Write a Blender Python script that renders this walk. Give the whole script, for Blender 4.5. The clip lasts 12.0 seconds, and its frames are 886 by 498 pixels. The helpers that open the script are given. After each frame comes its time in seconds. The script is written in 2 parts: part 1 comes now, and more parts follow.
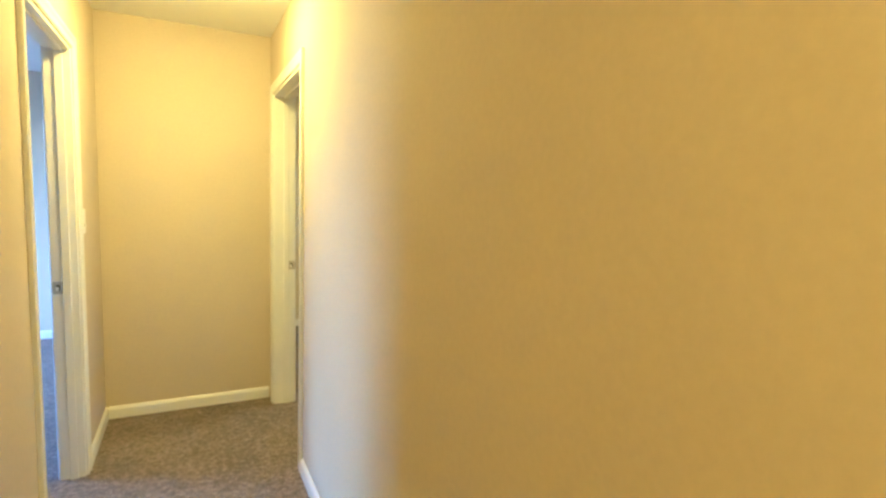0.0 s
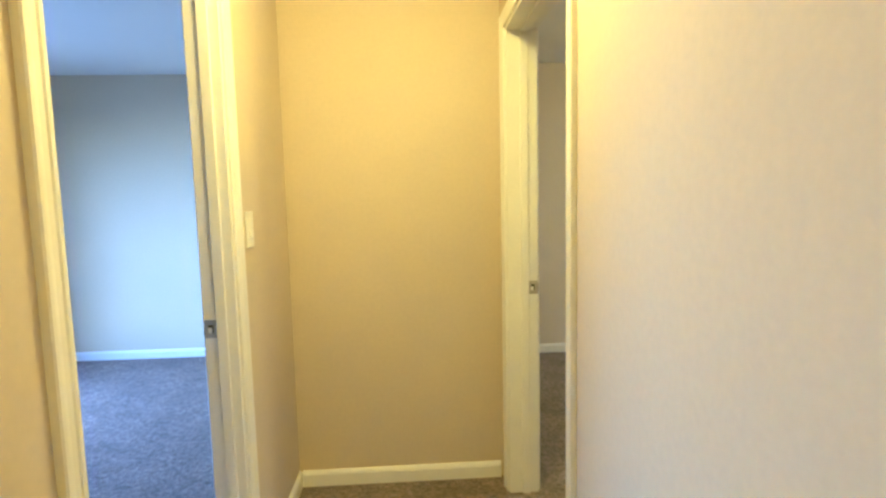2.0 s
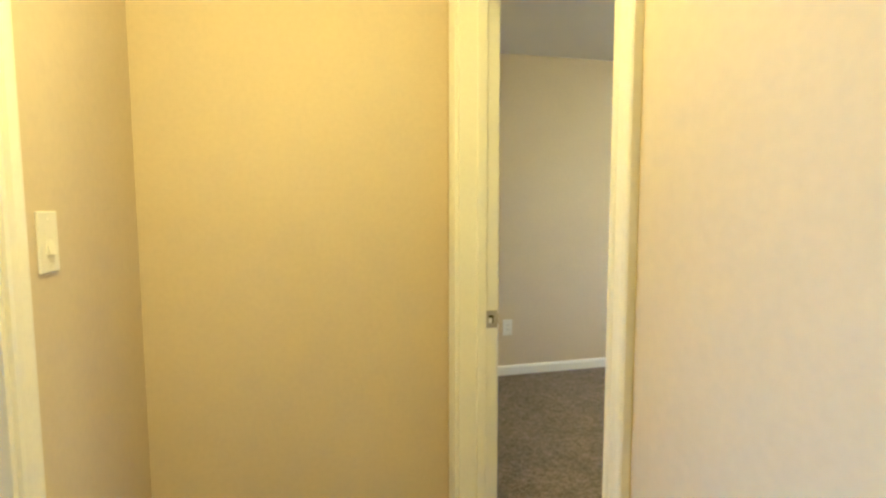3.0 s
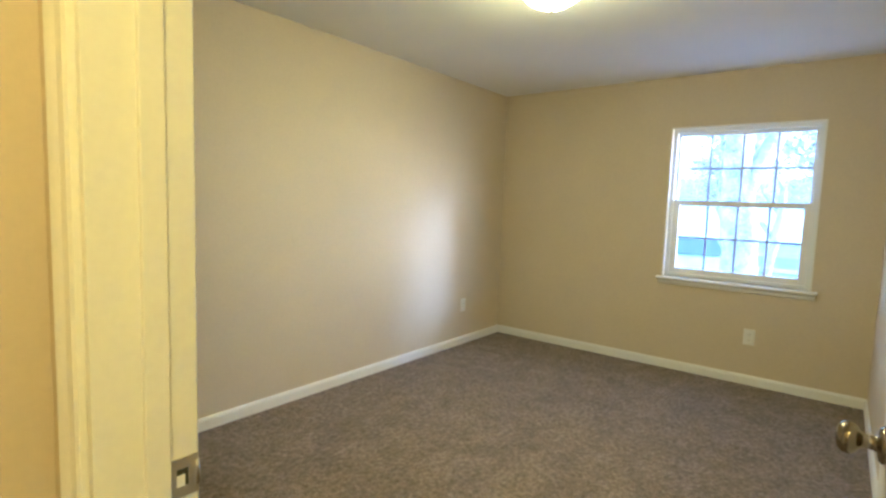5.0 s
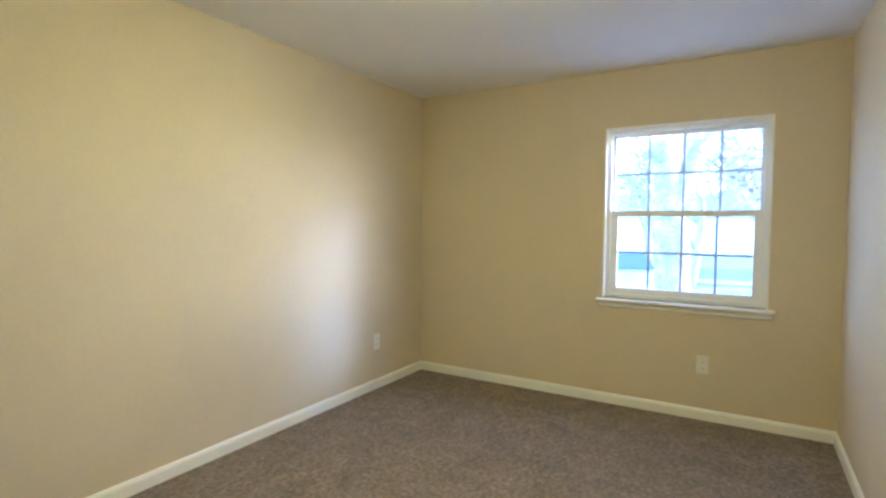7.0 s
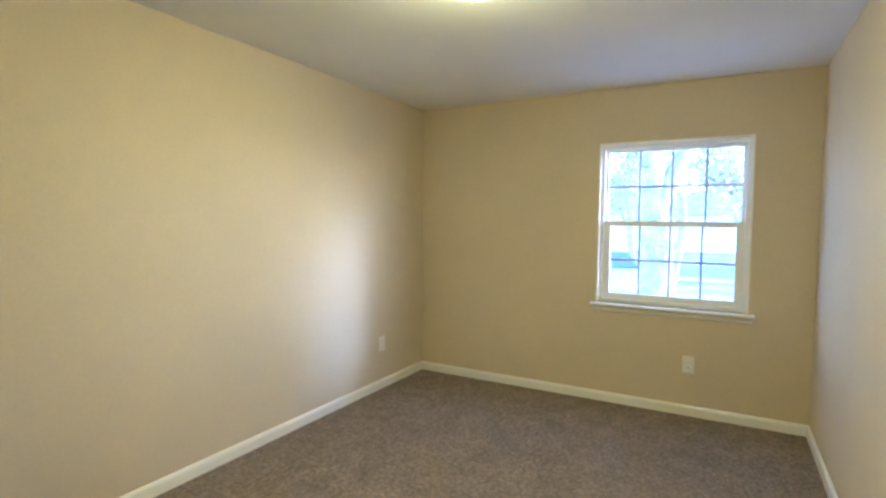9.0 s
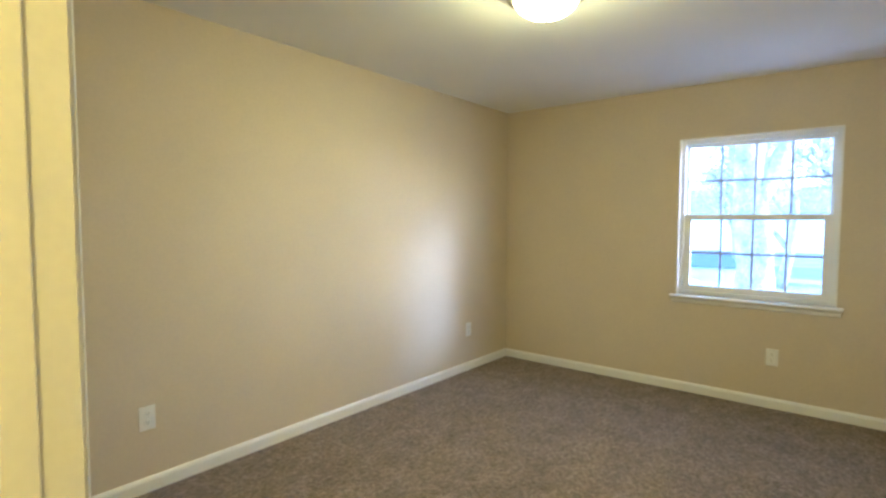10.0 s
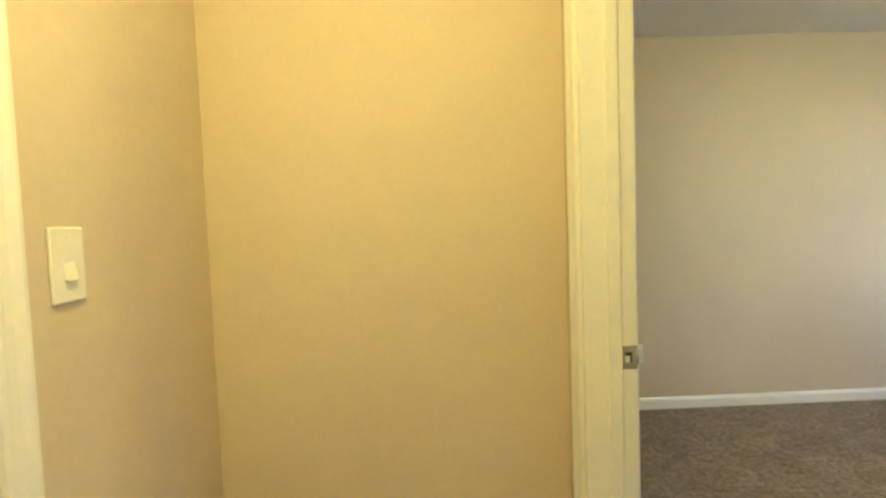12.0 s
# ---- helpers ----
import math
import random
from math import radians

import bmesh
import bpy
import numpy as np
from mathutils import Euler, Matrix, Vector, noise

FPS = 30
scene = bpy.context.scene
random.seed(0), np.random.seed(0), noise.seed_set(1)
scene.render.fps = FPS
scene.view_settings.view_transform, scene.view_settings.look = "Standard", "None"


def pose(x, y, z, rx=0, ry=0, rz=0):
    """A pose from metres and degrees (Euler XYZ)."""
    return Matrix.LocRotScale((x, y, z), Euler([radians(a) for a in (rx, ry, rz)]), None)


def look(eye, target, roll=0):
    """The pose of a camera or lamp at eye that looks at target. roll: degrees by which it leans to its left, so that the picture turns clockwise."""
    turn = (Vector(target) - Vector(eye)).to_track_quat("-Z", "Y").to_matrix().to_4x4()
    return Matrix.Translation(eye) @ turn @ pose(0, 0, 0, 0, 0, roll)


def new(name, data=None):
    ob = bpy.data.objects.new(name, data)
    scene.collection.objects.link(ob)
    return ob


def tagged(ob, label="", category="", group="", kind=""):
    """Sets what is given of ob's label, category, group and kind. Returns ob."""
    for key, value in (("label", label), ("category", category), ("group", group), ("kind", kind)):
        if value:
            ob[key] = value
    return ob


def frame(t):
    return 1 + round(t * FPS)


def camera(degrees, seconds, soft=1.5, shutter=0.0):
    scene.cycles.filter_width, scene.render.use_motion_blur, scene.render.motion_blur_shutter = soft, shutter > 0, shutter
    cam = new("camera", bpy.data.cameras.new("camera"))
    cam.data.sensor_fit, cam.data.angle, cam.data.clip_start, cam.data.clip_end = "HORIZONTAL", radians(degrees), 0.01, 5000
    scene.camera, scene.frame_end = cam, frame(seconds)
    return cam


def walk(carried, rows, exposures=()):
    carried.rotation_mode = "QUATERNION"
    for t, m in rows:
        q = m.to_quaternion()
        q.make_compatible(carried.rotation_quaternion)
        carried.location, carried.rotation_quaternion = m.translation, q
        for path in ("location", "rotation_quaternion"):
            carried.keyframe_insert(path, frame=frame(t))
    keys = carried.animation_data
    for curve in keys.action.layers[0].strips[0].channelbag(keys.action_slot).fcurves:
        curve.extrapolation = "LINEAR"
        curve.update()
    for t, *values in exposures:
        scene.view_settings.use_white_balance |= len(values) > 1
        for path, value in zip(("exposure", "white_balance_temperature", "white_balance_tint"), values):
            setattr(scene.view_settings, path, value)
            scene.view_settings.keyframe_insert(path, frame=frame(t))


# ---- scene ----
cam = camera(81.9, 12.0, soft=2.5)
PATH = [
    (0, (-0.506, -3.622, 1.415), (0.387, -1.843, 1.22), 1.8),
    (0.5, (-0.492, -3.271, 1.404), (0.087, -1.369, 1.188), 0.5),
    (1, (-0.433, -2.967, 1.388), (-0.133, -1.003, 1.155), -1.1),
    (1.5, (-0.434, -2.642, 1.367), (-0.27, -0.661, 1.149), -1.1),
    (2, (-0.405, -2.338, 1.337), (-0.293, -0.35, 1.143), -1.3),
    (2.5, (-0.419, -2.063, 1.324), (-0.215, -0.082, 1.136), -1.2),
    (2.7, (-0.444, -1.934, 1.325), (-0.142, 0.034, 1.143), -1.0),
    (4.3, (-0.385, -1.011, 1.286), (0.904, 0.511, 1.126), 3.8),
    (4.5, (-0.355, -0.96, 1.316), (1.033, 0.469, 1.141), 3.2),
    (5, (-0.218, -0.866, 1.348), (1.353, 0.357, 1.164), 1.9),
    (5.5, (0.004, -0.811, 1.342), (1.662, 0.298, 1.19), 0.3),
    (6, (0.212, -0.763, 1.363), (1.914, 0.278, 1.226), -0.3),
    (6.5, (0.378, -0.679, 1.315), (2.096, 0.34, 1.219), -0.1),
    (7, (0.5, -0.606, 1.319), (2.214, 0.419, 1.221), 0.4),
    (9, (0.241, -0.576, 1.416), (1.987, 0.393, 1.303), 0.6),
    (9.5, (0.054, -0.674, 1.348), (1.75, 0.383, 1.261), 0.7),
    (10, (-0.049, -0.814, 1.374), (1.501, 0.442, 1.261), 0.2),
    (10.5, (-0.22, -0.936, 1.367), (1.146, 0.519, 1.23), 1.3),
    (11, (-0.362, -1.06, 1.318), (0.721, 0.616, 1.172), 2.1),
    (11.5, (-0.392, -1.227, 1.302), (0.214, 0.673, 1.148), 1.6),
    (12, (-0.372, -1.395, 1.298), (-0.326, 0.600, 1.190), -2.0),
]
walk(cam, [(t, look(eye, target, roll)) for t, eye, target, roll in PATH], exposures=[(0.0, 4.68, 4100, 18), (1.5, 4.54, 4100, 18), (2.7, 4.46, 4100, 18), (4.5, 4.45, 4100, 18), (10.5, 4.44, 4100, 18), (12.0, 4.36, 4100, 18)])

# ---- world and sun ----
SUN_EL, SUN_AZ = 15.0, -60.0          # height and bearing of the light, degrees (bearing from +x towards +y)
world = bpy.data.worlds.new("world")
scene.world = world
world.use_nodes = True
wn = world.node_tree
sky = wn.nodes.new("ShaderNodeTexSky")
sky.sky_type = "NISHITA"
sky.sun_disc = False
sky.air_density = 0.85
sky.dust_density = 0.5
sky.ozone_density = 0.4
sky.sun_elevation = radians(SUN_EL)
sky.sun_rotation = radians(90 - SUN_AZ)
wn.links.new(sky.outputs[0], wn.nodes["Background"].inputs[0])
wn.nodes["Background"].inputs[1].default_value = 0.15
sun = bpy.data.lights.new("sun", "SUN")
sun.energy, sun.angle, sun.color = 0.092, radians(11), (0.93, 0.97, 1.0)
sun_dir = Vector((math.cos(radians(SUN_AZ)) * math.cos(radians(SUN_EL)), math.sin(radians(SUN_AZ)) * math.cos(radians(SUN_EL)), math.sin(radians(SUN_EL))))
new("sun", sun).matrix_world = look(sun_dir * 40, (0, 0, 0))
ROOM_GLOW, HALL_GLOW = 8.6, 6.5       # radiance of the lit ceiling domes


# ---- materials ----
def material(name, base, rough=0.6, metal=0.0, vary=0.0, scale=3.0, grain=0.0, grain_scale=200.0, bump=0.0, bump_scale=300.0, bump_depth=0.002, tint=None, spec=0.5):
    m = bpy.data.materials.new(name)
    m.use_nodes = True
    nt = m.node_tree
    b = nt.nodes["Principled BSDF"]
    b.inputs["Base Color"].default_value = (*base, 1)
    b.inputs["Roughness"].default_value = rough
    b.inputs["Metallic"].default_value = metal
    b.inputs["Specular IOR Level"].default_value = spec
    co = nt.nodes.new("ShaderNodeTexCoord")

    def noise_node(sc, detail=4.0):
        n = nt.nodes.new("ShaderNodeTexNoise")
        n.inputs["Scale"].default_value = sc
        n.inputs["Detail"].default_value = detail
        nt.links.new(co.outputs["Object"], n.inputs["Vector"])
        return n.outputs["Fac"]

    def mixed(fac, a, c):
        x = nt.nodes.new("ShaderNodeMix")
        x.data_type = "RGBA"
        nt.links.new(fac, x.inputs["Factor"])
        for sock, v in (("A", a), ("B", c)):
            s = [i for i in x.inputs if i.identifier == sock + "_Color"][0]
            if isinstance(v, tuple):
                s.default_value = (*v, 1)
            else:
                nt.links.new(v, s)
        return [o for o in x.outputs if o.identifier == "Result_Color"][0]

    def ramp(fac, lo, hi):
        r = nt.nodes.new("ShaderNodeMapRange")
        r.inputs["From Min"].default_value, r.inputs["From Max"].default_value = lo, hi
        nt.links.new(fac, r.inputs["Value"])
        return r.outputs["Result"]

    col = None
    if vary:
        lo = tuple(c * (1 - vary) for c in base)
        hi = tuple(min(1, c * (1 + vary)) for c in (tint or base))
        col = mixed(ramp(noise_node(scale), 0.32, 0.68), lo, hi)
    if grain:
        f = ramp(noise_node(grain_scale, 2.0), 0.3, 0.7)
        dark = nt.nodes.new("ShaderNodeMix")
        dark.data_type, dark.blend_type = "RGBA", "MULTIPLY"
        dark.inputs["Factor"].default_value = 1.0
        ca, cb = [[i for i in dark.inputs if i.identifier == k + "_Color"][0] for k in "AB"]
        if col is None:
            ca.default_value = (*base, 1)
        else:
            nt.links.new(col, ca)
        nt.links.new(mixed(f, (1 - grain,) * 3, (1 + grain,) * 3), cb)
        col = [o for o in dark.outputs if o.identifier == "Result_Color"][0]
    if col is not None:
        nt.links.new(col, b.inputs["Base Color"])
    if bump:
        bn = nt.nodes.new("ShaderNodeBump")
        bn.inputs["Strength"].default_value = bump
        bn.inputs["Distance"].default_value = bump_depth
        nt.links.new(noise_node(bump_scale, 3.0), bn.inputs["Height"])
        nt.links.new(bn.outputs[0], b.inputs["Normal"])
    return m


WALL = material("beige_wall_paint", (0.61, 0.53, 0.375), 0.78, vary=0.03, scale=1.3, grain=0.02, grain_scale=60, bump=0.1, bump_scale=140, bump_depth=0.0015, spec=0.25)
CEIL = material("flat_ceiling_paint", (0.84, 0.84, 0.83), 0.9, vary=0.02, scale=1.0, bump=0.3, bump_scale=110, bump_depth=0.002, spec=0.2)
TRIM = material("white_trim_paint", (0.80, 0.79, 0.75), 0.38, vary=0.02, scale=4, grain=0.015, grain_scale=90, bump=0.03, bump_scale=25, bump_depth=0.001)
DOORP = material("white_door_paint", (0.80, 0.79, 0.76), 0.42, vary=0.02, scale=3, bump=0.1, bump_scale=90, bump_depth=0.001)
CARPET = material("taupe_cut_pile_carpet", (0.218, 0.172, 0.141), 1.0, spec=0.08)


def carpet_pile(m):
    """Blotches of trodden pile, tufts and single yarns, in colour and in relief."""
    nt = m.node_tree
    b = nt.nodes["Principled BSDF"]
    b.inputs["Sheen Weight"].default_value = 0.12
    b.inputs["Sheen Roughness"].default_value = 0.6
    co = nt.nodes.new("ShaderNodeTexCoord").outputs["Object"]

    def layer(scale, detail, rough, lo, hi, warp=0.0):
        n = nt.nodes.new("ShaderNodeTexNoise")
        n.inputs["Scale"].default_value, n.inputs["Detail"].default_value = scale, detail
        n.inputs["Roughness"].default_value, n.inputs["Distortion"].default_value = rough, warp
        nt.links.new(co, n.inputs["Vector"])
        g = nt.nodes.new("ShaderNodeMapRange")
        g.inputs["From Min"].default_value, g.inputs["From Max"].default_value = 0.3, 0.7
        g.inputs["To Min"].default_value, g.inputs["To Max"].default_value = lo, hi
        nt.links.new(n.outputs["Fac"], g.inputs["Value"])
        return g.outputs["Result"]

    def maths(op, x, y):
        k = nt.nodes.new("ShaderNodeMath")
        k.operation = op
        for sock, v in zip(k.inputs, (x, y)):
            if isinstance(v, float):
                sock.default_value = v
            else:
                nt.links.new(v, sock)
        return k.outputs[0]

    tread = layer(5.0, 5.0, 0.68, 0.74, 1.22, 1.2)
    tuft = layer(38.0, 4.0, 0.75, 0.45, 1.55, 0.4)
    yarn = layer(150.0, 3.0, 0.7, 0.55, 1.45)
    shade = maths("MULTIPLY", maths("MULTIPLY", tread, tuft), yarn)
    hue = nt.nodes.new("ShaderNodeMix")
    hue.data_type = "RGBA"
    nt.links.new(layer(11.0, 5.0, 0.7, 0.0, 1.0, 0.5), hue.inputs["Factor"])
    for key, c in (("A_Color", (0.205, 0.158, 0.125, 1)), ("B_Color", (0.226, 0.186, 0.160, 1))):
        [k for k in hue.inputs if k.identifier == key][0].default_value = c
    tone = nt.nodes.new("ShaderNodeVectorMath")
    tone.operation = "SCALE"
    nt.links.new([k for k in hue.outputs if k.identifier == "Result_Color"][0], tone.inputs[0])
    nt.links.new(shade, tone.inputs["Scale"])
    nt.links.new(tone.outputs[0], b.inputs["Base Color"])
    bump = nt.nodes.new("ShaderNodeBump")
    bump.inputs["Strength"].default_value, bump.inputs["Distance"].default_value = 0.8, 0.008
    nt.links.new(maths("ADD", maths("MULTIPLY", tuft, 0.8), maths("MULTIPLY", yarn, 0.4)), bump.inputs["Height"])
    nt.links.new(bump.outputs[0], b.inputs["Normal"])


carpet_pile(CARPET)
VINYL = material("white_vinyl", (0.80, 0.81, 0.82), 0.35, vary=0.015, scale=5, bump=0.04, bump_scale=80)
GRILLE = material("pale_grille_bar", (0.42, 0.43, 0.44), 0.45, vary=0.02, scale=5)
PLATE = material("white_plastic_plate", (0.80, 0.79, 0.75), 0.3, vary=0.01, scale=20)
# near-black colour standing in for the shade inside holes and slots
SLOT_SHADE = material("slot_shade", (0.03, 0.03, 0.03), 0.6)
NICKEL = material("brushed_nickel", (0.50, 0.47, 0.42), 0.32, metal=1.0, vary=0.05, scale=30, bump=0.05, bump_scale=400)
BRONZE = material("antique_nickel_knob", (0.27, 0.235, 0.175), 0.24, metal=1.0, vary=0.06, scale=40)
FOUND = material("grey_foundation", (0.35, 0.34, 0.32), 0.9, vary=0.1, scale=2, bump=0.3, bump_scale=40)
GRASS = material("dry_grass", (0.36, 0.33, 0.29), 0.95, vary=0.3, scale=0.6, grain=0.4, grain_scale=30, bump=0.8, bump_scale=25, bump_depth=0.03)
ROADM = material("weathered_asphalt", (0.20, 0.20, 0.20), 0.9, vary=0.15, scale=0.5, grain=0.3, grain_scale=60, bump=0.4, bump_scale=60)
CONC = material("pale_concrete", (0.42, 0.41, 0.38), 0.9, vary=0.1, scale=0.8, bump=0.3, bump_scale=30)
BARK = material("pale_grey_bark", (0.40, 0.37, 0.34), 0.95, vary=0.3, scale=5, grain=0.3, grain_scale=30, bump=1.0, bump_scale=16, bump_depth=0.03)
LEAF = material("green_leaves", (0.12, 0.112, 0.10), 0.5, vary=0.35, scale=1.2, tint=(0.14, 0.138, 0.115))
lt = LEAF.node_tree
lp = lt.nodes["Principled BSDF"]
lb = lt.nodes.new("ShaderNodeBsdfTranslucent")
lb.inputs["Color"].default_value = (0.40, 0.375, 0.35, 1)
lm = lt.nodes.new("ShaderNodeAddShader")
lt.links.new(lp.outputs[0], lm.inputs[0])
lt.links.new(lb.outputs[0], lm.inputs[1])
lt.links.new(lm.outputs[0], lt.nodes["Material Output"].inputs["Surface"])
SIDING = material("cream_siding", (0.82, 0.78, 0.75), 0.8, vary=0.05, scale=1, bump=0.1, bump_scale=20)
SHINGLE = material("grey_shingle", (0.36, 0.35, 0.34), 0.95, vary=0.2, scale=2, grain=0.3, grain_scale=15, bump=0.4, bump_scale=12)
CARPAINT = material("pale_silver_car_paint", (0.70, 0.72, 0.74), 0.3, metal=0.5, vary=0.02, scale=2)
CARGLASS = material("dark_car_glass", (0.14, 0.15, 0.16), 0.12)
RUBBER = material("black_tyre_rubber", (0.02, 0.02, 0.02), 0.85, vary=0.1, scale=10)
RIM = material("alloy_rim", (0.55, 0.55, 0.56), 0.3, metal=1.0)

GLASS = bpy.data.materials.new("clear_window_glass")
GLASS.use_nodes = True
gb = GLASS.node_tree.nodes["Principled BSDF"]
gb.inputs["Transmission Weight"].default_value = 1.0
gb.inputs["Roughness"].default_value = 0.0
gb.inputs["IOR"].default_value = 1.45



def lit_glass(name, color, glow):
    m = bpy.data.materials.new(name)
    m.use_nodes = True
    n = m.node_tree.nodes["Principled BSDF"]
    n.inputs["Base Color"].default_value = (0.9, 0.88, 0.82, 1)
    n.inputs["Roughness"].default_value = 0.5
    n.inputs["Emission Color"].default_value = (*color, 1)
    n.inputs["Emission Strength"].default_value = glow
    return m


DOME = lit_glass("lit_frosted_glass", (1.0, 0.70, 0.165), ROOM_GLOW)
# glass of the added, unseen light that fills the back of the hall
FAR_DOME = lit_glass("lit_dim_frosted_glass", (1.0, 0.605, 0.068), HALL_GLOW * 0.95)
HALL_DOME = lit_glass("lit_warm_frosted_glass", (1.0, 0.605, 0.068), HALL_GLOW)


# ---- mesh helpers ----
def box(bm, x0, y0, z0, x1, y1, z1, bevel=0.0):
    r = bmesh.ops.create_cube(bm, size=1.0, matrix=Matrix.Translation(((x0 + x1) / 2, (y0 + y1) / 2, (z0 + z1) / 2)) @ Matrix.Diagonal((x1 - x0, y1 - y0, z1 - z0, 1)))
    if bevel:
        es = list({e for v in r["verts"] for e in v.link_edges})
        bmesh.ops.bevel(bm, geom=es, offset=bevel, segments=2, affect="EDGES", profile=0.5)
    return bm


def boxes(*rows, bevel=0.0):
    bm = bmesh.new()
    for r in rows:
        box(bm, *r, bevel=bevel)
    return bm


def lathe(bm, profile, m=Matrix(), seg=40):
    """Turns (radius, height) rows round the z axis of m."""
    rings = []
    for r, h in profile:
        if r < 1e-6:
            rings.append([bm.verts.new(m @ Vector((0, 0, h)))])
        else:
            rings.append([bm.verts.new(m @ Vector((r * math.cos(2 * math.pi * i / seg), r * math.sin(2 * math.pi * i / seg), h))) for i in range(seg)])
    for a, b in zip(rings, rings[1:]):
        for i in range(seg):
            j = (i + 1) % seg
            vs = [a[i % len(a)], a[j % len(a)], b[j % len(b)], b[i % len(b)]]
            vs = list(dict.fromkeys(vs))
            if len(vs) > 2:
                bm.faces.new(vs)
    bmesh.ops.recalc_face_normals(bm, faces=bm.faces)
    return bm


def tube(bm, pts, radii, seg=10):
    rings = []
    for i, (p, r) in enumerate(zip(pts, radii)):
        d = (pts[min(i + 1, len(pts) - 1)] - pts[max(i - 1, 0)]).normalized()
        q = d.to_track_quat("Z", "Y")
        rings.append([bm.verts.new(p + q @ Vector((r * math.cos(2 * math.pi * k / seg), r * math.sin(2 * math.pi * k / seg), 0))) for k in range(seg)])
    for a, b in zip(rings, rings[1:]):
        for k in range(seg):
            bm.faces.new((a[k], a[(k + 1) % seg], b[(k + 1) % seg], b[k]))
    bm.faces.new(rings[0][::-1])
    bm.faces.new(rings[-1])
    return bm


def extrude_profile(profile, a, b, out, up=Vector((0, 0, 1))):
    """A straight moulding: (out, up) rows swept from a to b."""
    bm = bmesh.new()
    a, b, out = Vector(a), Vector(b), Vector(out)
    ra = [bm.verts.new(a + out * u + up * v) for u, v in profile]
    rb = [bm.verts.new(b + out * u + up * v) for u, v in profile]
    n = len(profile)
    for i in range(n):
        bm.faces.new((ra[i], ra[(i + 1) % n], rb[(i + 1) % n], rb[i]))
    bm.faces.new(ra)
    bm.faces.new(rb)
    bmesh.ops.recalc_face_normals(bm, faces=bm.faces)
    return bm


def finish(ob, bm, mat, smooth=False):
    me = bpy.data.meshes.new(ob if isinstance(ob, str) else ob.name)
    bmesh.ops.recalc_face_normals(bm, faces=bm.faces)
    bm.to_mesh(me)
    bm.free()
    me.materials.append(mat)
    if smooth:
        for p in me.polygons:
            p.use_smooth = True
    return me


def part(name, bm, mat, parent, label="", smooth=False):
    ob = new(name, finish(name, bm, mat, smooth))
    ob.parent = parent
    if label:
        tagged(ob, label)
    return ob


def thing(name, label, category, group="", kind="", at=Matrix()):
    ob = new(name)
    ob.matrix_world = at
    return tagged(ob, label, category, group, kind)


def solid(name, bm, mat, label, category, kind="structure", smooth=False, group=""):
    return tagged(new(name, finish(name, bm, mat, smooth)), label, category, group, kind)


# ---- plan ----
H = 2.432                                   # ceiling
XF, YL, YR = 4.343, 1.920, -1.102                # window wall, far side wall, near side wall of the bedroom
W = -0.974                                  # hall's left wall
TH = 0.13                                 # partitions
TW = 0.100                                # the thinner partition on the hall's daylit side
D1 = (-1.030, -0.142)                       # bedroom doorway along y
D2 = (-1.485, -0.702)                        # doorway of the blue-lit room along y
DH = 2.045
WIN = (-0.718, 0.303, 0.784, 2.012)      # window opening: y, y, z, z
YB = 2.2
BX = -3.6
HS = -5.2                                  # hall's far end behind

solid("floor", boxes((BX - TH, HS - TH, -0.2, XF + 0.15, YB + TH, 0.0)), CARPET, "taupe brown cut-pile carpet floor, mottled by footprints", "floor")
solid("ceiling", boxes((BX - TH, HS - TH, H, XF + 0.15, YB + TH, H + 0.12)), CEIL, "flat off-white painted ceiling", "ceiling")
solid("foundation", boxes((BX - 0.05, HS - 0.05, -0.95, XF + 0.1, YL + 0.05, -0.2)), FOUND, "grey rendered foundation under the house", "foundation")
solid("wall_1", boxes((0, HS, 0, TH, D1[0], H), (0, D1[0], DH, TH, D1[1], H), (0, D1[1], 0, TH, YL, H)), WALL, "beige painted hall wall with bedroom doorway", "wall")
solid("wall_2", boxes((W - TW, HS, 0, W, D2[0], H), (W - TW, D2[0], DH, W, D2[1], H), (W - TW, D2[1], 0, W, YB, H)), WALL, "beige painted hall wall with open doorway", "wall")
solid("wall_3", boxes((W, 0, 0, 0, TH, H)), WALL, "beige painted end wall of the hall", "wall")
solid("wall_4", boxes((TH, YL, 0, XF + 0.15, YL + TH, H)), WALL, "long plain beige bedroom wall", "wall")
solid("wall_5", boxes((TH, YR - TH, 0, XF + 0.15, YR, H)), WALL, "beige bedroom wall beside the open door", "wall")
solid("wall_6", boxes((XF, YR, 0, XF + 0.15, WIN[0], H), (XF, WIN[1], 0, XF + 0.15, YL, H), (XF, WIN[0], 0, XF + 0.15, WIN[1], WIN[2]), (XF, WIN[0], WIN[3], XF + 0.15, WIN[1], H)), WALL, "beige bedroom wall with a window", "wall")
solid("wall_7", boxes((BX, YB, 0, W, YB + TH, H)), WALL, "plain wall of the daylit room", "wall")
solid("wall_8", boxes((BX, -2.6 - TH, 0, W - TW, -2.6, H)), WALL, "plain closing wall of the daylit room", "wall")
# unseen opening, placed and sized for the daylight it lets in
BWIN = (-0.10, 1.20, 0.30, 2.15)
solid("wall_9", boxes((BX - TH, -2.6 - TH, 0, BX, BWIN[0], H), (BX - TH, BWIN[1], 0, BX, YB + TH, H), (BX - TH, BWIN[0], 0, BX, BWIN[1], BWIN[2]), (BX - TH, BWIN[0], BWIN[3], BX, BWIN[1], H)), WALL, "outer wall of the daylit room with window opening", "wall")
# added area lamp in the opening, boosting the sky's light in this room
fill_light = bpy.data.lights.new("daylight_fill", "AREA")
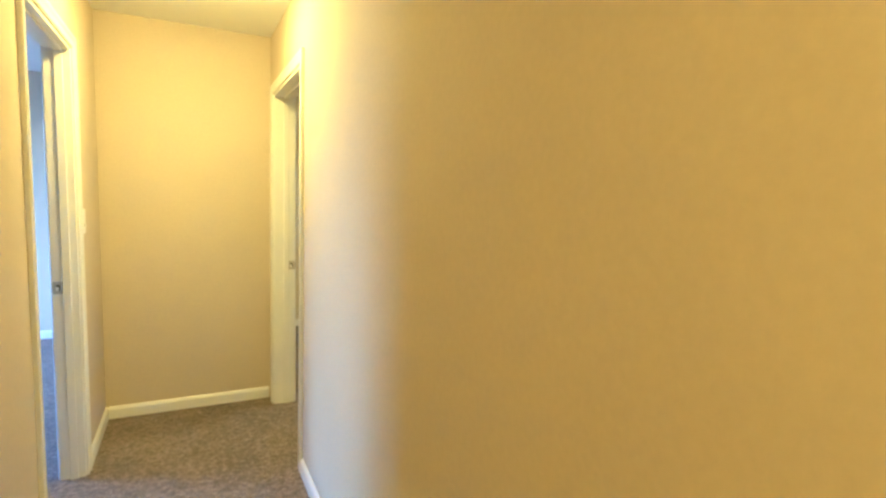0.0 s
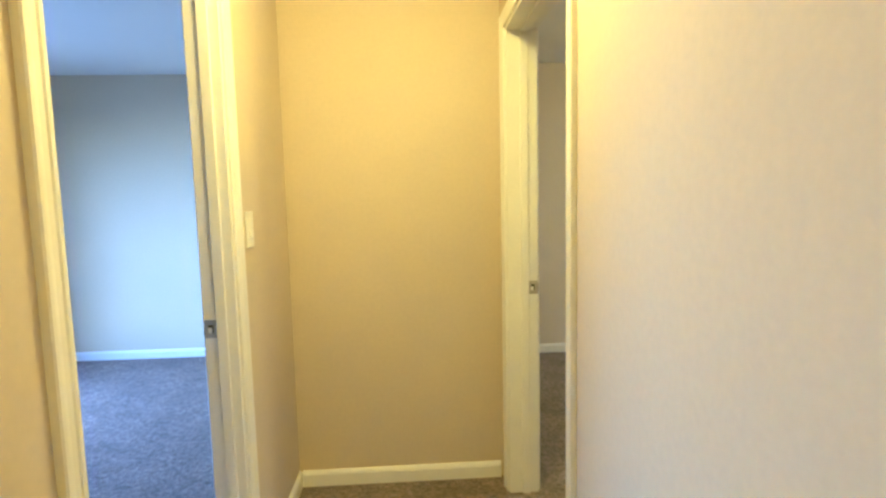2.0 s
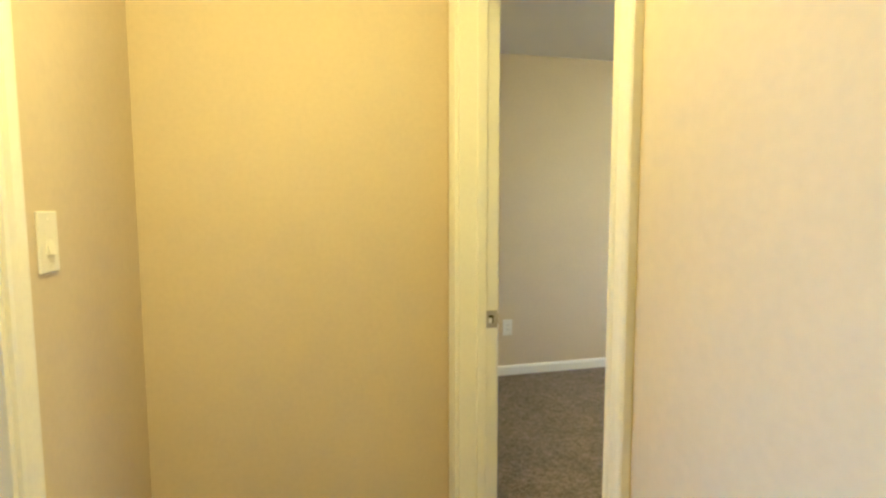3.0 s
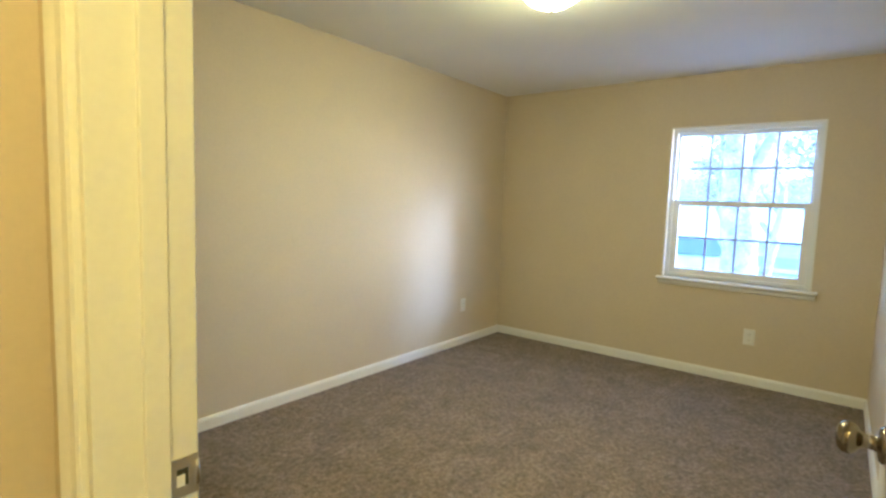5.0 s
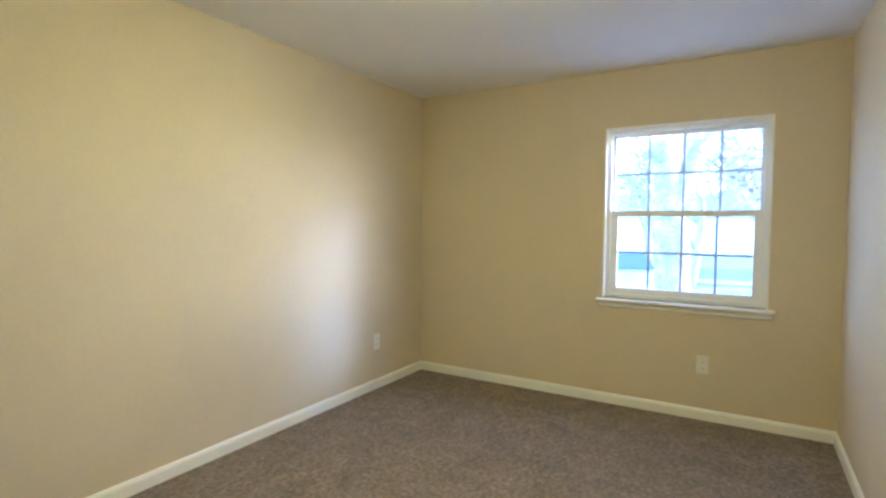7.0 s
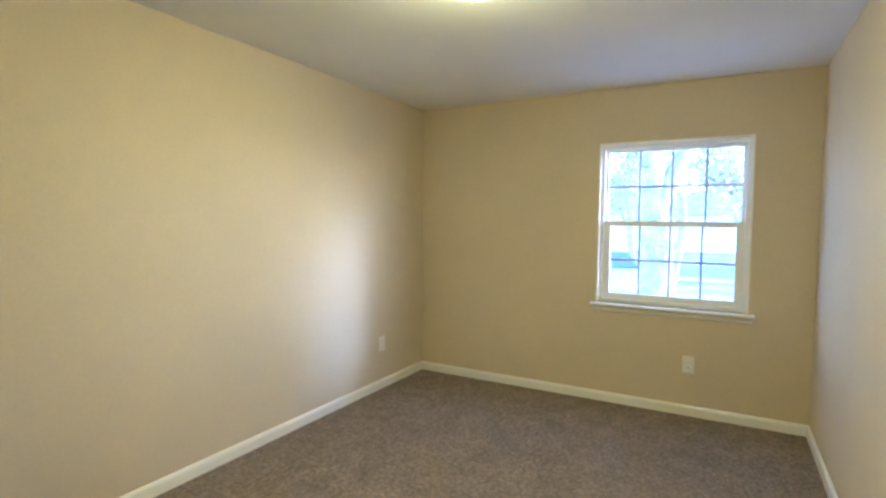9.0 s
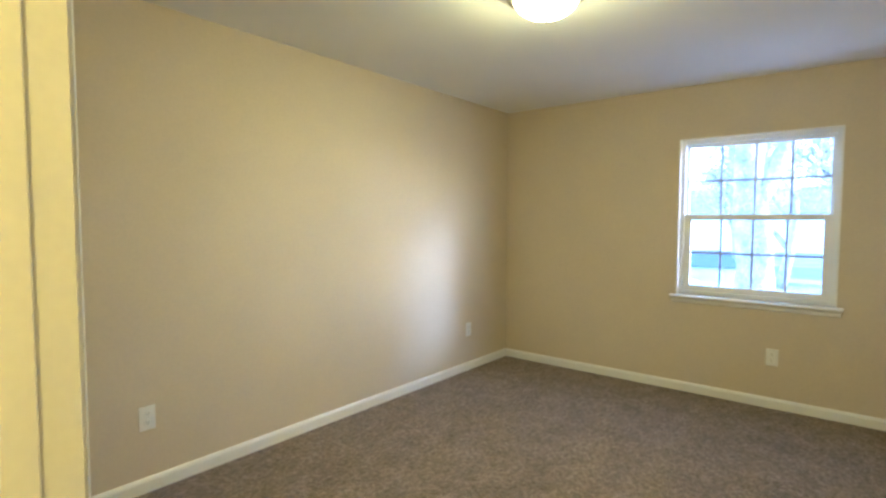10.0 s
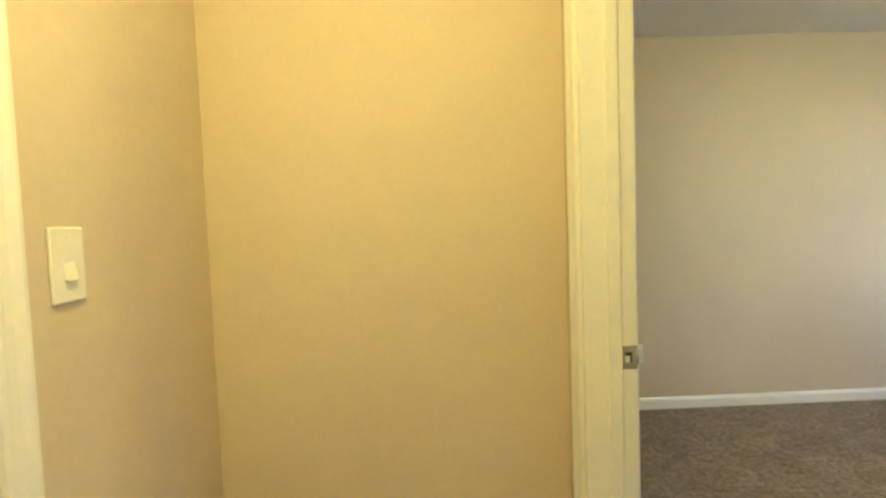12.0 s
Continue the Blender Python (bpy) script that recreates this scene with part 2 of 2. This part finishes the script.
fill_light.shape, fill_light.size, fill_light.size_y = "RECTANGLE", BWIN[1] - BWIN[0], BWIN[3] - BWIN[2]
fill_light.energy, fill_light.color, fill_light.spread = 1.9, (0.68, 0.84, 1.0), radians(115)
FILL_AT = Vector((BX - 0.06, (BWIN[0] + BWIN[1]) / 2, (BWIN[2] + BWIN[3]) / 2))
new("daylight_fill", fill_light).matrix_world = look(FILL_AT, FILL_AT + Vector((1.0, 0.45, -0.85)))
solid("wall_10", boxes((W, HS - TH, 0, 0, HS, H)), WALL, "plain wall closing the hall", "wall")

# baseboards
BASE = [(0, 0), (0.014, 0), (0.014, 0.055), (0.011, 0.064), (0.0065, 0.071), (0.003, 0.075), (0, 0.076)]


def baseboard(a, b, out):
    bm = extrude_profile(BASE, (*a, 0.0), (*b, 0.0), (*out, 0))
    solid("baseboard", bm, TRIM, "white painted baseboard with eased top edge", "baseboard", group="baseboards")


CW = 0.060                                 # casing width
baseboard((0, HS), (0, D1[0] - CW), (-1, 0))
baseboard((W + 0.014, 0), (-0.016, 0), (0, -1))
baseboard((W, 0), (W, D2[1] + CW), (1, 0))
baseboard((W, D2[0] - CW), (W, HS), (1, 0))
baseboard((TH + 0.014, YL), (XF - 0.014, YL), (0, -1))
baseboard((XF, YL), (XF, YR), (-1, 0))
baseboard((TH + 0.014, YR), (XF - 0.014, YR), (0, 1))
baseboard((TH, D1[1] + CW), (TH, YL), (1, 0))
baseboard((BX + 0.014, YB), (W - TW - 0.014, YB), (0, -1))
baseboard((BX, -2.6), (BX, YB), (1, 0))
baseboard((W - TW, D2[1] + CW), (W - TW, YB), (-1, 0))

# door frames
CASING = [(0.004, 0), (0.004, 0.009), (0.010, 0.0125), (0.016, 0.0125), (0.020, 0.010), (0.034, 0.0115), (0.043, 0.015), (0.050, 0.017), (0.057, 0.017), (0.060, 0.014), (0.060, 0)]


def casing_mesh(x, out, y0, y1, zt):
    """A mitred casing round an opening in a wall of constant x."""
    bm = bmesh.new()
    rows = []
    for (y, z, sy, sz) in ((y0, 0, -1, 0), (y0, zt, -1, 1), (y1, zt, 1, 1), (y1, 0, 1, 0)):
        rows.append([bm.verts.new((x + out * v, y + sy * u, z + sz * u)) for u, v in CASING])
    n = len(CASING)
    for a, b in zip(rows, rows[1:]):
        for i in range(n):
            bm.faces.new((a[i], a[(i + 1) % n], b[(i + 1) % n], b[i]))
    bm.faces.new(rows[0])
    bm.faces.new(rows[-1])
    return bm


def door_frame(name, xa, xb, y0, y1, label, strike_x, room):
    """Jambs, stops, casings and the strike plate on the jamb at y1. room: +1 when the room lies towards +x."""
    f = thing(name, label, "door frame", kind="structure")
    j = 0.012
    part("casing", casing_mesh(xa, -1, y0, y1, DH), TRIM, f)
    part("casing", casing_mesh(xb, 1, y0, y1, DH), TRIM, f)
    ex = 0.001
    part("jamb", boxes((xa - ex, y1 - j, 0, xb + ex, y1 + 0.003, DH), bevel=0.001), TRIM, f)
    part("jamb", boxes((xa - ex, y0 - 0.003, 0, xb + ex, y0 + j, DH), bevel=0.001), TRIM, f)
    part("head_jamb", boxes((xa - ex, y0 + j, DH - j, xb + ex, y1 - j, DH + 0.003), bevel=0.001), TRIM, f)
    s0, s1 = (xb - 0.072, xb - 0.040) if room > 0 else (xa + 0.040, xa + 0.072)
    part("door_stop", boxes((s0, y1 - j - 0.010, 0, s1, y1 - j + 0.001, DH - j), bevel=0.002), TRIM, f)
    part("door_stop", boxes((s0, y0 + j - 0.001, 0, s1, y0 + j + 0.010, DH - j), bevel=0.002), TRIM, f)
    part("door_stop", boxes((s0, y0 + j, DH - j - 0.010, s1, y1 - j, DH - j + 0.001), bevel=0.002), TRIM, f)
    yy = y1 - j
    z = 0.945
    a, b = strike_x
    m0, m1 = a + (b - a) * 0.28, a + (b - a) * 0.68
    p = part("strike_plate", boxes((a, yy - 0.002, z - 0.029, m0, yy, z + 0.029), (m1, yy - 0.002, z - 0.029, b, yy, z + 0.029),
                                   (m0, yy - 0.002, z + 0.013, m1, yy, z + 0.029), (m0, yy - 0.002, z - 0.029, m1, yy, z - 0.013)), NICKEL, f, "brushed nickel strike plate")
    # thin dark slab as the hole's shade; the jamb isn't cut
    part("latch_hole_shade", boxes((m0, yy - 0.0012, z - 0.013, m1, yy + 0.0, z + 0.013)), SLOT_SHADE, p)
    part("mortice_wood", boxes((m0, yy - 0.0018, z - 0.013, m0 + (m1 - m0) * 0.7, yy - 0.0010, z + 0.004)), TRIM, p, "painted timber inside the mortice")
    lip_bm = bmesh.new()
    e = b if room > 0 else a
    tube(lip_bm, [Vector((e, yy + 0.001, z - 0.018)), Vector((e, yy + 0.001, z + 0.018))], [0.004, 0.004], 10)
    part("lip", lip_bm, NICKEL, p, smooth=True)
    return f


door_frame("door_1", 0, TH, *D1, "white painted bedroom door frame with colonial casing", (TH - 0.042, TH), 1)
door_frame("door_2", W - TW, W, *D2, "white painted door frame of the daylit room", (W - TW, W - TW + 0.042), -1)


# ---- bedroom door leaf, open ----
def knob(parent, m):
    bm = bmesh.new()
    lathe(bm, [(0, 0), (0.032, 0), (0.033, 0.004), (0.029, 0.009), (0.015, 0.012), (0.0125, 0.018), (0.0125, 0.030), (0.016, 0.036), (0.024, 0.041), (0.0285, 0.050), (0.0275, 0.060), (0.021, 0.067), (0.010, 0.070), (0, 0.0705)], m)
    return part("knob", bm, BRONZE, parent, "aged nickel round door knob", True)


LEAF_AT = pose(TH + 0.004, D1[0] + 0.050, 0.012, 0, 0, 1.6)
door = thing("door", "white painted interior door standing open into the bedroom", "door", at=LEAF_AT)
LW = D1[1] - D1[0] - 0.030
bm = boxes((0, -0.035, 0, LW, 0, 2.015), bevel=0.0015)
leaf = part("leaf", bm, DOORP, door)
PAN = [(0.11, 0.20, 0.34, 0.82), (LW - 0.34, 0.20, LW - 0.11, 0.82), (0.11, 1.00, 0.34, 1.62), (LW - 0.34, 1.00, LW - 0.11, 1.62), (0.11, 1.72, 0.34, 1.90), (LW - 0.34, 1.72, LW - 0.11, 1.90)]
for a, c, b2, d in PAN:
    part("panel", boxes((a, -0.001, c, b2, 0.004, d), bevel=0.003), DOORP, door)
knob(door, pose(LW - 0.058, 0.0, 0.940, -90, 0, 0))
knob(door, pose(LW - 0.058, -0.035, 0.940, 90, 0, 0))
part("latch_plate", boxes((LW - 0.0005, -0.030, 0.912, LW + 0.0015, -0.005, 0.968)), NICKEL, door, "brushed nickel latch plate")
part("latch_bolt", boxes((LW, -0.024, 0.930, LW + 0.009, -0.011, 0.950), bevel=0.003), NICKEL, door)
for hz in (0.18, 0.98, 1.78):
    hb = bmesh.new()
    tube(hb, [Vector((-0.003, 0.003, hz)), Vector((-0.003, 0.003, hz + 0.09))], [0.006, 0.006], 12)
    part("hinge", hb, NICKEL, door, smooth=True)


# ---- window ----
def window(name, x, y0, y1, z0, z1, label):
    """Single-hung vinyl window in a wall that faces -x at x; grille of four by two in each sash."""
    w = thing(name, label, "window", kind="structure")
    fx0, fx1 = x + 0.035, x + 0.115
    fr = 0.032
    part("window_frame", boxes((fx0, y0, z0, fx1, y0 + fr, z1), (fx0, y1 - fr, z0, fx1, y1, z1), (fx0, y0 + fr, z1 - fr, fx1, y1 - fr, z1), (fx0, y0 + fr, z0, fx1, y1 - fr, z0 + fr), bevel=0.002), VINYL, w)
    # thin white return bead round the opening
    part("return_bead", boxes((x - 0.003, y0 - 0.010, z0, x + 0.037, y0 + 0.002, z1 + 0.01), (x - 0.003, y1 - 0.002, z0, x + 0.037, y1 + 0.010, z1 + 0.01), (x - 0.003, y0 + 0.002, z1 - 0.002, x + 0.037, y1 - 0.002, z1 + 0.010), bevel=0.002), TRIM, w)
    zm = (z0 + z1) / 2 + 0.005

    def sash(nm, sx0, sx1, a0, a1, c0, c1, st, rail_lo, rail_hi):
        s = part(nm, boxes((sx0, a0, c0, sx1, a0 + st, c1), (sx0, a1 - st, c0, sx1, a1, c1), (sx0, a0 + st, c1 - rail_hi, sx1, a1 - st, c1), (sx0, a0 + st, c0, sx1, a1 - st, c0 + rail_lo), bevel=0.002), VINYL, w)
        ga0, ga1, gc0, gc1 = a0 + st, a1 - st, c0 + rail_lo, c1 - rail_hi
        mx = (sx0 + sx1) / 2
        g = part("pane", boxes((mx - 0.002, ga0 - 0.004, gc0 - 0.004, mx + 0.002, ga1 + 0.004, gc1 + 0.004)), GLASS, s, "clear window pane")
        g.visible_shadow = False
        for k in (1, 2, 3):
            yy = ga0 + (ga1 - ga0) * k / 4
            part("muntin", boxes((mx - 0.009, yy - 0.008, gc0, mx - 0.003, yy + 0.008, gc1), bevel=0.0015), GRILLE, s)
        zz = (gc0 + gc1) / 2
        part("muntin", boxes((mx - 0.0095, ga0, zz - 0.008, mx - 0.0025, ga1, zz + 0.008), bevel=0.0015), GRILLE, s)

    sash("upper_sash", x + 0.080, x + 0.108, y0 + fr, y1 - fr, zm - 0.016, z1 - fr, 0.022, 0.035, 0.026)
    sash("lower_sash", x + 0.046, x + 0.076, y0 + fr, y1 - fr, z0 + fr, zm + 0.022, 0.050, 0.045, 0.042)
    stool = extrude_profile([(-0.034, 0), (0.040, 0), (0.046, 0.005), (0.048, 0.012), (0.046, 0.019), (0.040, 0.024), (-0.034, 0.024)], (x, y0 - 0.046, z0 - 0.024), (x, y1 + 0.046, z0 - 0.024), (-1, 0, 0))
    part("window_sill", stool, TRIM, w, "white painted wooden sill")
    apron = extrude_profile([(0, 0), (0.010, 0), (0.017, 0.012), (0.017, 0.028), (0.024, 0.040), (0, 0.040)], (x, y0 - 0.036, z0 - 0.064), (x, y1 + 0.036, z0 - 0.064), (-1, 0, 0))
    part("apron", apron, TRIM, w)
    return w


window("window_1", XF, *WIN, "white vinyl single-hung window with grilles between the panes")


# ---- fittings ----
def plate_thing(name, m, label, category, kind_of):
    """A wall plate, 78 x 124 mm, lying in the xz plane of m, facing -y."""
    t = thing(name, label, category, at=m, group="wall plates" if kind_of == "outlet" else "")
    part("cover_plate", boxes((-0.039, -0.006, -0.062, 0.039, 0, 0.062), bevel=0.003), PLATE, t)
    if kind_of == "outlet":
        for z in (-0.021, 0.021):
            r = part("receptacle", boxes((-0.0165, -0.0085, z - 0.0145, 0.0165, -0.005, z + 0.0145), bevel=0.003), PLATE, t)
            # slots are raised dark marks, their inner shade put into the colour
            part("slot", boxes((-0.0075, -0.0089, z - 0.002, -0.0055, -0.0083, z + 0.007), (0.0055, -0.0089, z - 0.002, 0.0075, -0.0083, z + 0.007), (-0.002, -0.0089, z - 0.010, 0.002, -0.0083, z - 0.006)), SLOT_SHADE, r)
        part("screw", boxes((-0.003, -0.0075, -0.003, 0.003, -0.005, 0.003), bevel=0.001), PLATE, t)
    else:
        bm = boxes((-0.0155, -0.0064, -0.033, 0.0155, -0.005, 0.033), bevel=0.0004)
        fr = part("switch_bezel", bm, PLATE, t)
        bm = bmesh.new()
        v = [bm.verts.new(c) for c in ((-0.012, -0.006, 0.006), (0.012, -0.006, 0.006), (0.012, -0.006, -0.025), (-0.012, -0.006, -0.025), (-0.012, -0.0135, -0.025), (0.012, -0.0135, -0.025))]
        for f in ((0, 1, 5, 4), (4, 5, 2, 3), (0, 4, 3), (1, 2, 5), (0, 3, 2, 1)):
            bm.faces.new([v[i] for i in f])
        part("rocker", bm, PLATE, fr)
        for z in (-0.047, 0.047):
            part("screw", boxes((-0.003, -0.0072, z - 0.003, 0.003, -0.005, z + 0.003), bevel=0.001), PLATE, t)
    return t


plate_thing("outlet", pose(3.695, YL, 0.377), "white duplex outlet low on the beige wall near the corner", "outlet", "outlet")
plate_thing("outlet", pose(0.968, YL, 0.377), "white duplex outlet low on the long beige wall", "outlet", "outlet")
plate_thing("outlet", pose(XF, -0.365, 0.377, 0, 0, -90), "white duplex outlet below the window", "outlet", "outlet")
plate_thing("light_switch", pose(W, -0.543, 1.248, 0, 0, 90), "white single rocker light switch on the hall wall", "light switch", "switch")


def dome_light(x, y, label, glass):
    t = thing("ceiling_light", label, "ceiling light", group="ceiling lights", at=pose(x, y, H))
    bm = lathe(bmesh.new(), [(0, -0.001), (0.150, -0.001), (0.156, -0.008), (0.160, -0.020), (0.176, -0.030), (0.182, -0.044), (0.180, -0.056), (0.168, -0.064), (0.150, -0.068), (0.143, -0.064), (0.143, -0.050), (0, -0.050)], seg=64)
    part("pan", bm, NICKEL, t, "brushed nickel pan", True)
    prof = [(0.1425, -0.058)] + [(0.1425 * math.cos(a), -0.064 - 0.082 * math.sin(a)) for a in [math.pi / 2 * k / 12 for k in range(13)]]
    part("glass_dome", lathe(bmesh.new(), prof, seg=64), glass, t, "lit frosted glass dome", True)
    part("finial", lathe(bmesh.new(), [(0, -0.143), (0.011, -0.144), (0.012, -0.148), (0.007, -0.152), (0.0075, -0.160), (0.004, -0.167), (0, -0.168)], seg=20), NICKEL, t, "nickel finial", True)
    return t


dome_light(2.073, 0.311, "lit flush ceiling light with nickel pan and frosted glass dome", DOME)
dome_light(-0.48, -1.05, "lit flush ceiling light over the hall carpet", HALL_DOME)
# added out of view, so the hall wall doesn't fall off too dark
dome_light(-0.48, -4.5, "unseen flush ceiling light added to fill the far end of the hall", FAR_DOME)

# ---- outside ----
GZ = -0.95
solid("ground", boxes((-900, -900, GZ - 1, 900, 900, GZ)), GRASS, "dry patchy grass reaching the horizon", "ground")
solid("road", boxes((24, -300, GZ - 0.5, 31, 300, GZ + 0.02)), ROADM, "weathered asphalt street", "road")
solid("pavement", boxes((22.2, -300, GZ - 0.5, 23.8, 300, GZ + 0.10)), CONC, "pale concrete pavement beside the street", "pavement")
solid("driveway", boxes((12, 1.4, GZ - 0.5, 22.2, 5.4, GZ + 0.03)), CONC, "pale concrete parking pad", "driveway")


def tree(x, y, height, r0, lean, seed, crown_n, label):
    rnd = random.Random(seed)
    t = thing("tree", label, "tree", group="trees", at=pose(x, y, GZ))
    bm = bmesh.new()
    tips = []

    def limb(p, d, length, r, depth):
        pts, rad = [p.copy()], [r]
        n = 7
        for i in range(1, n + 1):
            d = (d + Vector((rnd.uniform(-.16, .16), rnd.uniform(-.16, .16), rnd.uniform(-.02, .12)))).normalized()
            p = p + d * (length / n)
            pts.append(p.copy())
            rad.append(r * (1 - 0.55 * i / n))
            if depth >= 2 or (depth == 1 and i > 3):
                tips.append(p.copy())
        tube(bm, pts, rad, 12 if depth == 0 else 7)
        if depth < 3:
            for k in range(3 if depth < 2 else 2):
                i = rnd.randint(3, n)
                dd = (d * 0.7 + Vector((rnd.uniform(-1, 1), rnd.uniform(-1, 1), rnd.uniform(0.0, 0.7)))).normalized()
                limb(pts[i], dd, length * rnd.uniform(.5, .75), rad[i] * 0.72, depth + 1)

    limb(Vector((0, 0, -0.1)), Vector((lean[0], lean[1], 1)).normalized(), height * 0.42, r0, 0)
    part("trunk", bm, BARK, t, "pale grey rough bark", True)
    verts, faces = [], []
    for _ in range(crown_n):
        c = rnd.choice(tips) + Vector((rnd.gauss(0, .38), rnd.gauss(0, .38), rnd.gauss(-.05, .32)))
        a = Vector((rnd.gauss(0, 1), rnd.gauss(0, 1), rnd.gauss(0, .6))).normalized()
        b = a.cross(Vector((rnd.gauss(0, 1), rnd.gauss(0, 1), rnd.gauss(0, 1)))).normalized()
        s = rnd.uniform(.05, .10)
        i = len(verts)
        verts += [c - a * s, c + b * s * .45, c + a * s, c - b * s * .45]
        faces.append((i, i + 1, i + 2, i + 3))
    me = bpy.data.meshes.new("crown")
    me.from_pydata([tuple(v) for v in verts], [], faces)
    me.materials.append(LEAF)
    cr = new("crown", me)
    cr.parent = t
    tagged(cr, "loose crown of small green leaves")
    return t


tree(9.2, 0.42, 11.0, 0.36, (0.0, -0.12), 5, 9000, "large leafy tree with a leaning pale trunk")
tree(15.5, -1.6, 9.0, 0.24, (0.05, 0.1), 11, 6500, "leafy tree standing on the dry lawn")
tree(19.5, 8.2, 9.5, 0.25, (0.0, -0.05), 23, 6500, "leafy tree beside the parking pad")
tree(21, 1.2, 8.0, 0.2, (0.1, -0.1), 41, 6500, "leafy tree on the lawn near the street")
tree(20, -4.5, 8.0, 0.2, (0.0, 0.12), 43, 6500, "leafy tree on the lawn near the street")
tree(33.5, 4.5, 9.0, 0.25, (0.0, 0.1), 47, 6500, "leafy tree across the street")
tree(34, -1.5, 9.0, 0.25, (0.0, -0.1), 53, 6500, "leafy tree across the street")
tree(38, -7, 11, 0.3, (0, 0.05), 31, 9000, "leafy tree across the street")
tree(37, 13, 11, 0.3, (0, 0.05), 37, 9000, "leafy tree across the street")


def house(x, y, w, d, label):
    h = thing("house", label, "house", at=pose(x, y, GZ))
    part("wall", boxes((0, 0, 0, d, w, 3.0)), SIDING, h)
    bm = bmesh.new()
    v = [bm.verts.new(c) for c in ((-.5, -.5, 3), (d + .5, -.5, 3), (d + .5, w + .5, 3), (-.5, w + .5, 3), (d / 2, -.5, 5.2), (d / 2, w + .5, 5.2))]
    for f in ((0, 4, 5, 3), (1, 2, 5, 4), (0, 1, 4), (2, 3, 5), (0, 3, 2, 1)):
        bm.faces.new([v[i] for i in f])
    part("roof", bm, SHINGLE, h)
    for k in (0.08, 0.92):
        wd = part("window", boxes((-.05, w * k - .7, 1.0, .02, w * k + .7, 2.3), bevel=0.01), VINYL, h)
        for s in (-.64, .03):
            part("pane", boxes((-.06, w * k + s, 1.06, -.045, w * k + s + .61, 2.24)), CARGLASS, wd)
    part("door", boxes((-.05, w * .80 - .45, 0.1, .02, w * .80 + .45, 2.2), bevel=0.01), DOORP, h)
    return h


house(46, -9.0, 34, 9, "single-storey cream house with grey shingle roof across the street")
house(42, 25, 14, 9, "single-storey cream house further along the street")
house(42, -28, 15, 9, "single-storey cream house with grey roof behind the trees")


def car(m, label):
    c = thing("car", label, "car", at=m)
    sec = [(-2.2, .35, .62), (-2.15, .30, .90), (-1.5, .25, 1.0), (-.9, .25, 1.02), (.9, .25, 1.0), (1.7, .25, .88), (2.15, .30, .78), (2.22, .36, .6)]
    bm = bmesh.new()
    rings = []
    for x, lo, hi in sec:
        e = .78 if abs(x) > 2 else .88
        rings.append([bm.verts.new((x, a, b)) for a, b in ((-e + .05, lo), (-e, (lo + hi) / 2), (-e + .06, hi - .04), (-e + .18, hi), (e - .18, hi), (e - .06, hi - .04), (e, (lo + hi) / 2), (e - .05, lo))])
    for a, b in zip(rings, rings[1:]):
        for i in range(8):
            bm.faces.new((a[i], a[(i + 1) % 8], b[(i + 1) % 8], b[i]))
    bm.faces.new(rings[0])
    bm.faces.new(rings[-1])
    part("body", bm, CARPAINT, c, smooth=True)

    def cabin(k, z0, z1, grow):
        bm = bmesh.new()
        lo = [bm.verts.new(p) for p in ((-1.75 - grow, -.74 - grow, z0), (1.15 + grow, -.74 - grow, z0), (1.15 + grow, .74 + grow, z0), (-1.75 - grow, .74 + grow, z0))]
        hi = [bm.verts.new(p) for p in ((-1.15, -.58, z1), (.35, -.58, z1), (.35, .58, z1), (-1.15, .58, z1))]
        for i in range(4):
            bm.faces.new((lo[i], lo[(i + 1) % 4], hi[(i + 1) % 4], hi[i]))
        bm.faces.new(hi)
        bm.faces.new(lo)
        return bm
    part("glasshouse", cabin(0, .98, 1.42, 0), CARGLASS, c, "dark tinted car windows")
    part("roof", boxes((-1.2, -.6, 1.40, .4, .6, 1.46), bevel=.025), CARPAINT, c)
    for sx in (-1.35, 1.35):
        for sy in (-.80, .80):
            wm = pose(sx, sy, .33, 90, 0, 0)
            tb = lathe(bmesh.new(), [(.2, -.1), (.31, -.1), (.33, -.07), (.33, .07), (.31, .1), (.2, .1), (.2, -.1)], wm, 28)
            wh = part("wheel", tb, RUBBER, c, "black tyre", True)
            part("rim", lathe(bmesh.new(), [(0, -.09), (.2, -.085), (.205, 0), (.2, .085), (0, .09)], wm, 24), RIM, wh, "alloy rim")
    for sy in (-.6, .6):
        part("headlight", boxes((2.13, sy - .14, .62, 2.2, sy + .14, .74), bevel=.02), VINYL, c, "clear headlight")
    return c


car(pose(17.0, 2.75, GZ + 0.03, 0, 0, 200), "pale silver parked sedan on the concrete pad")
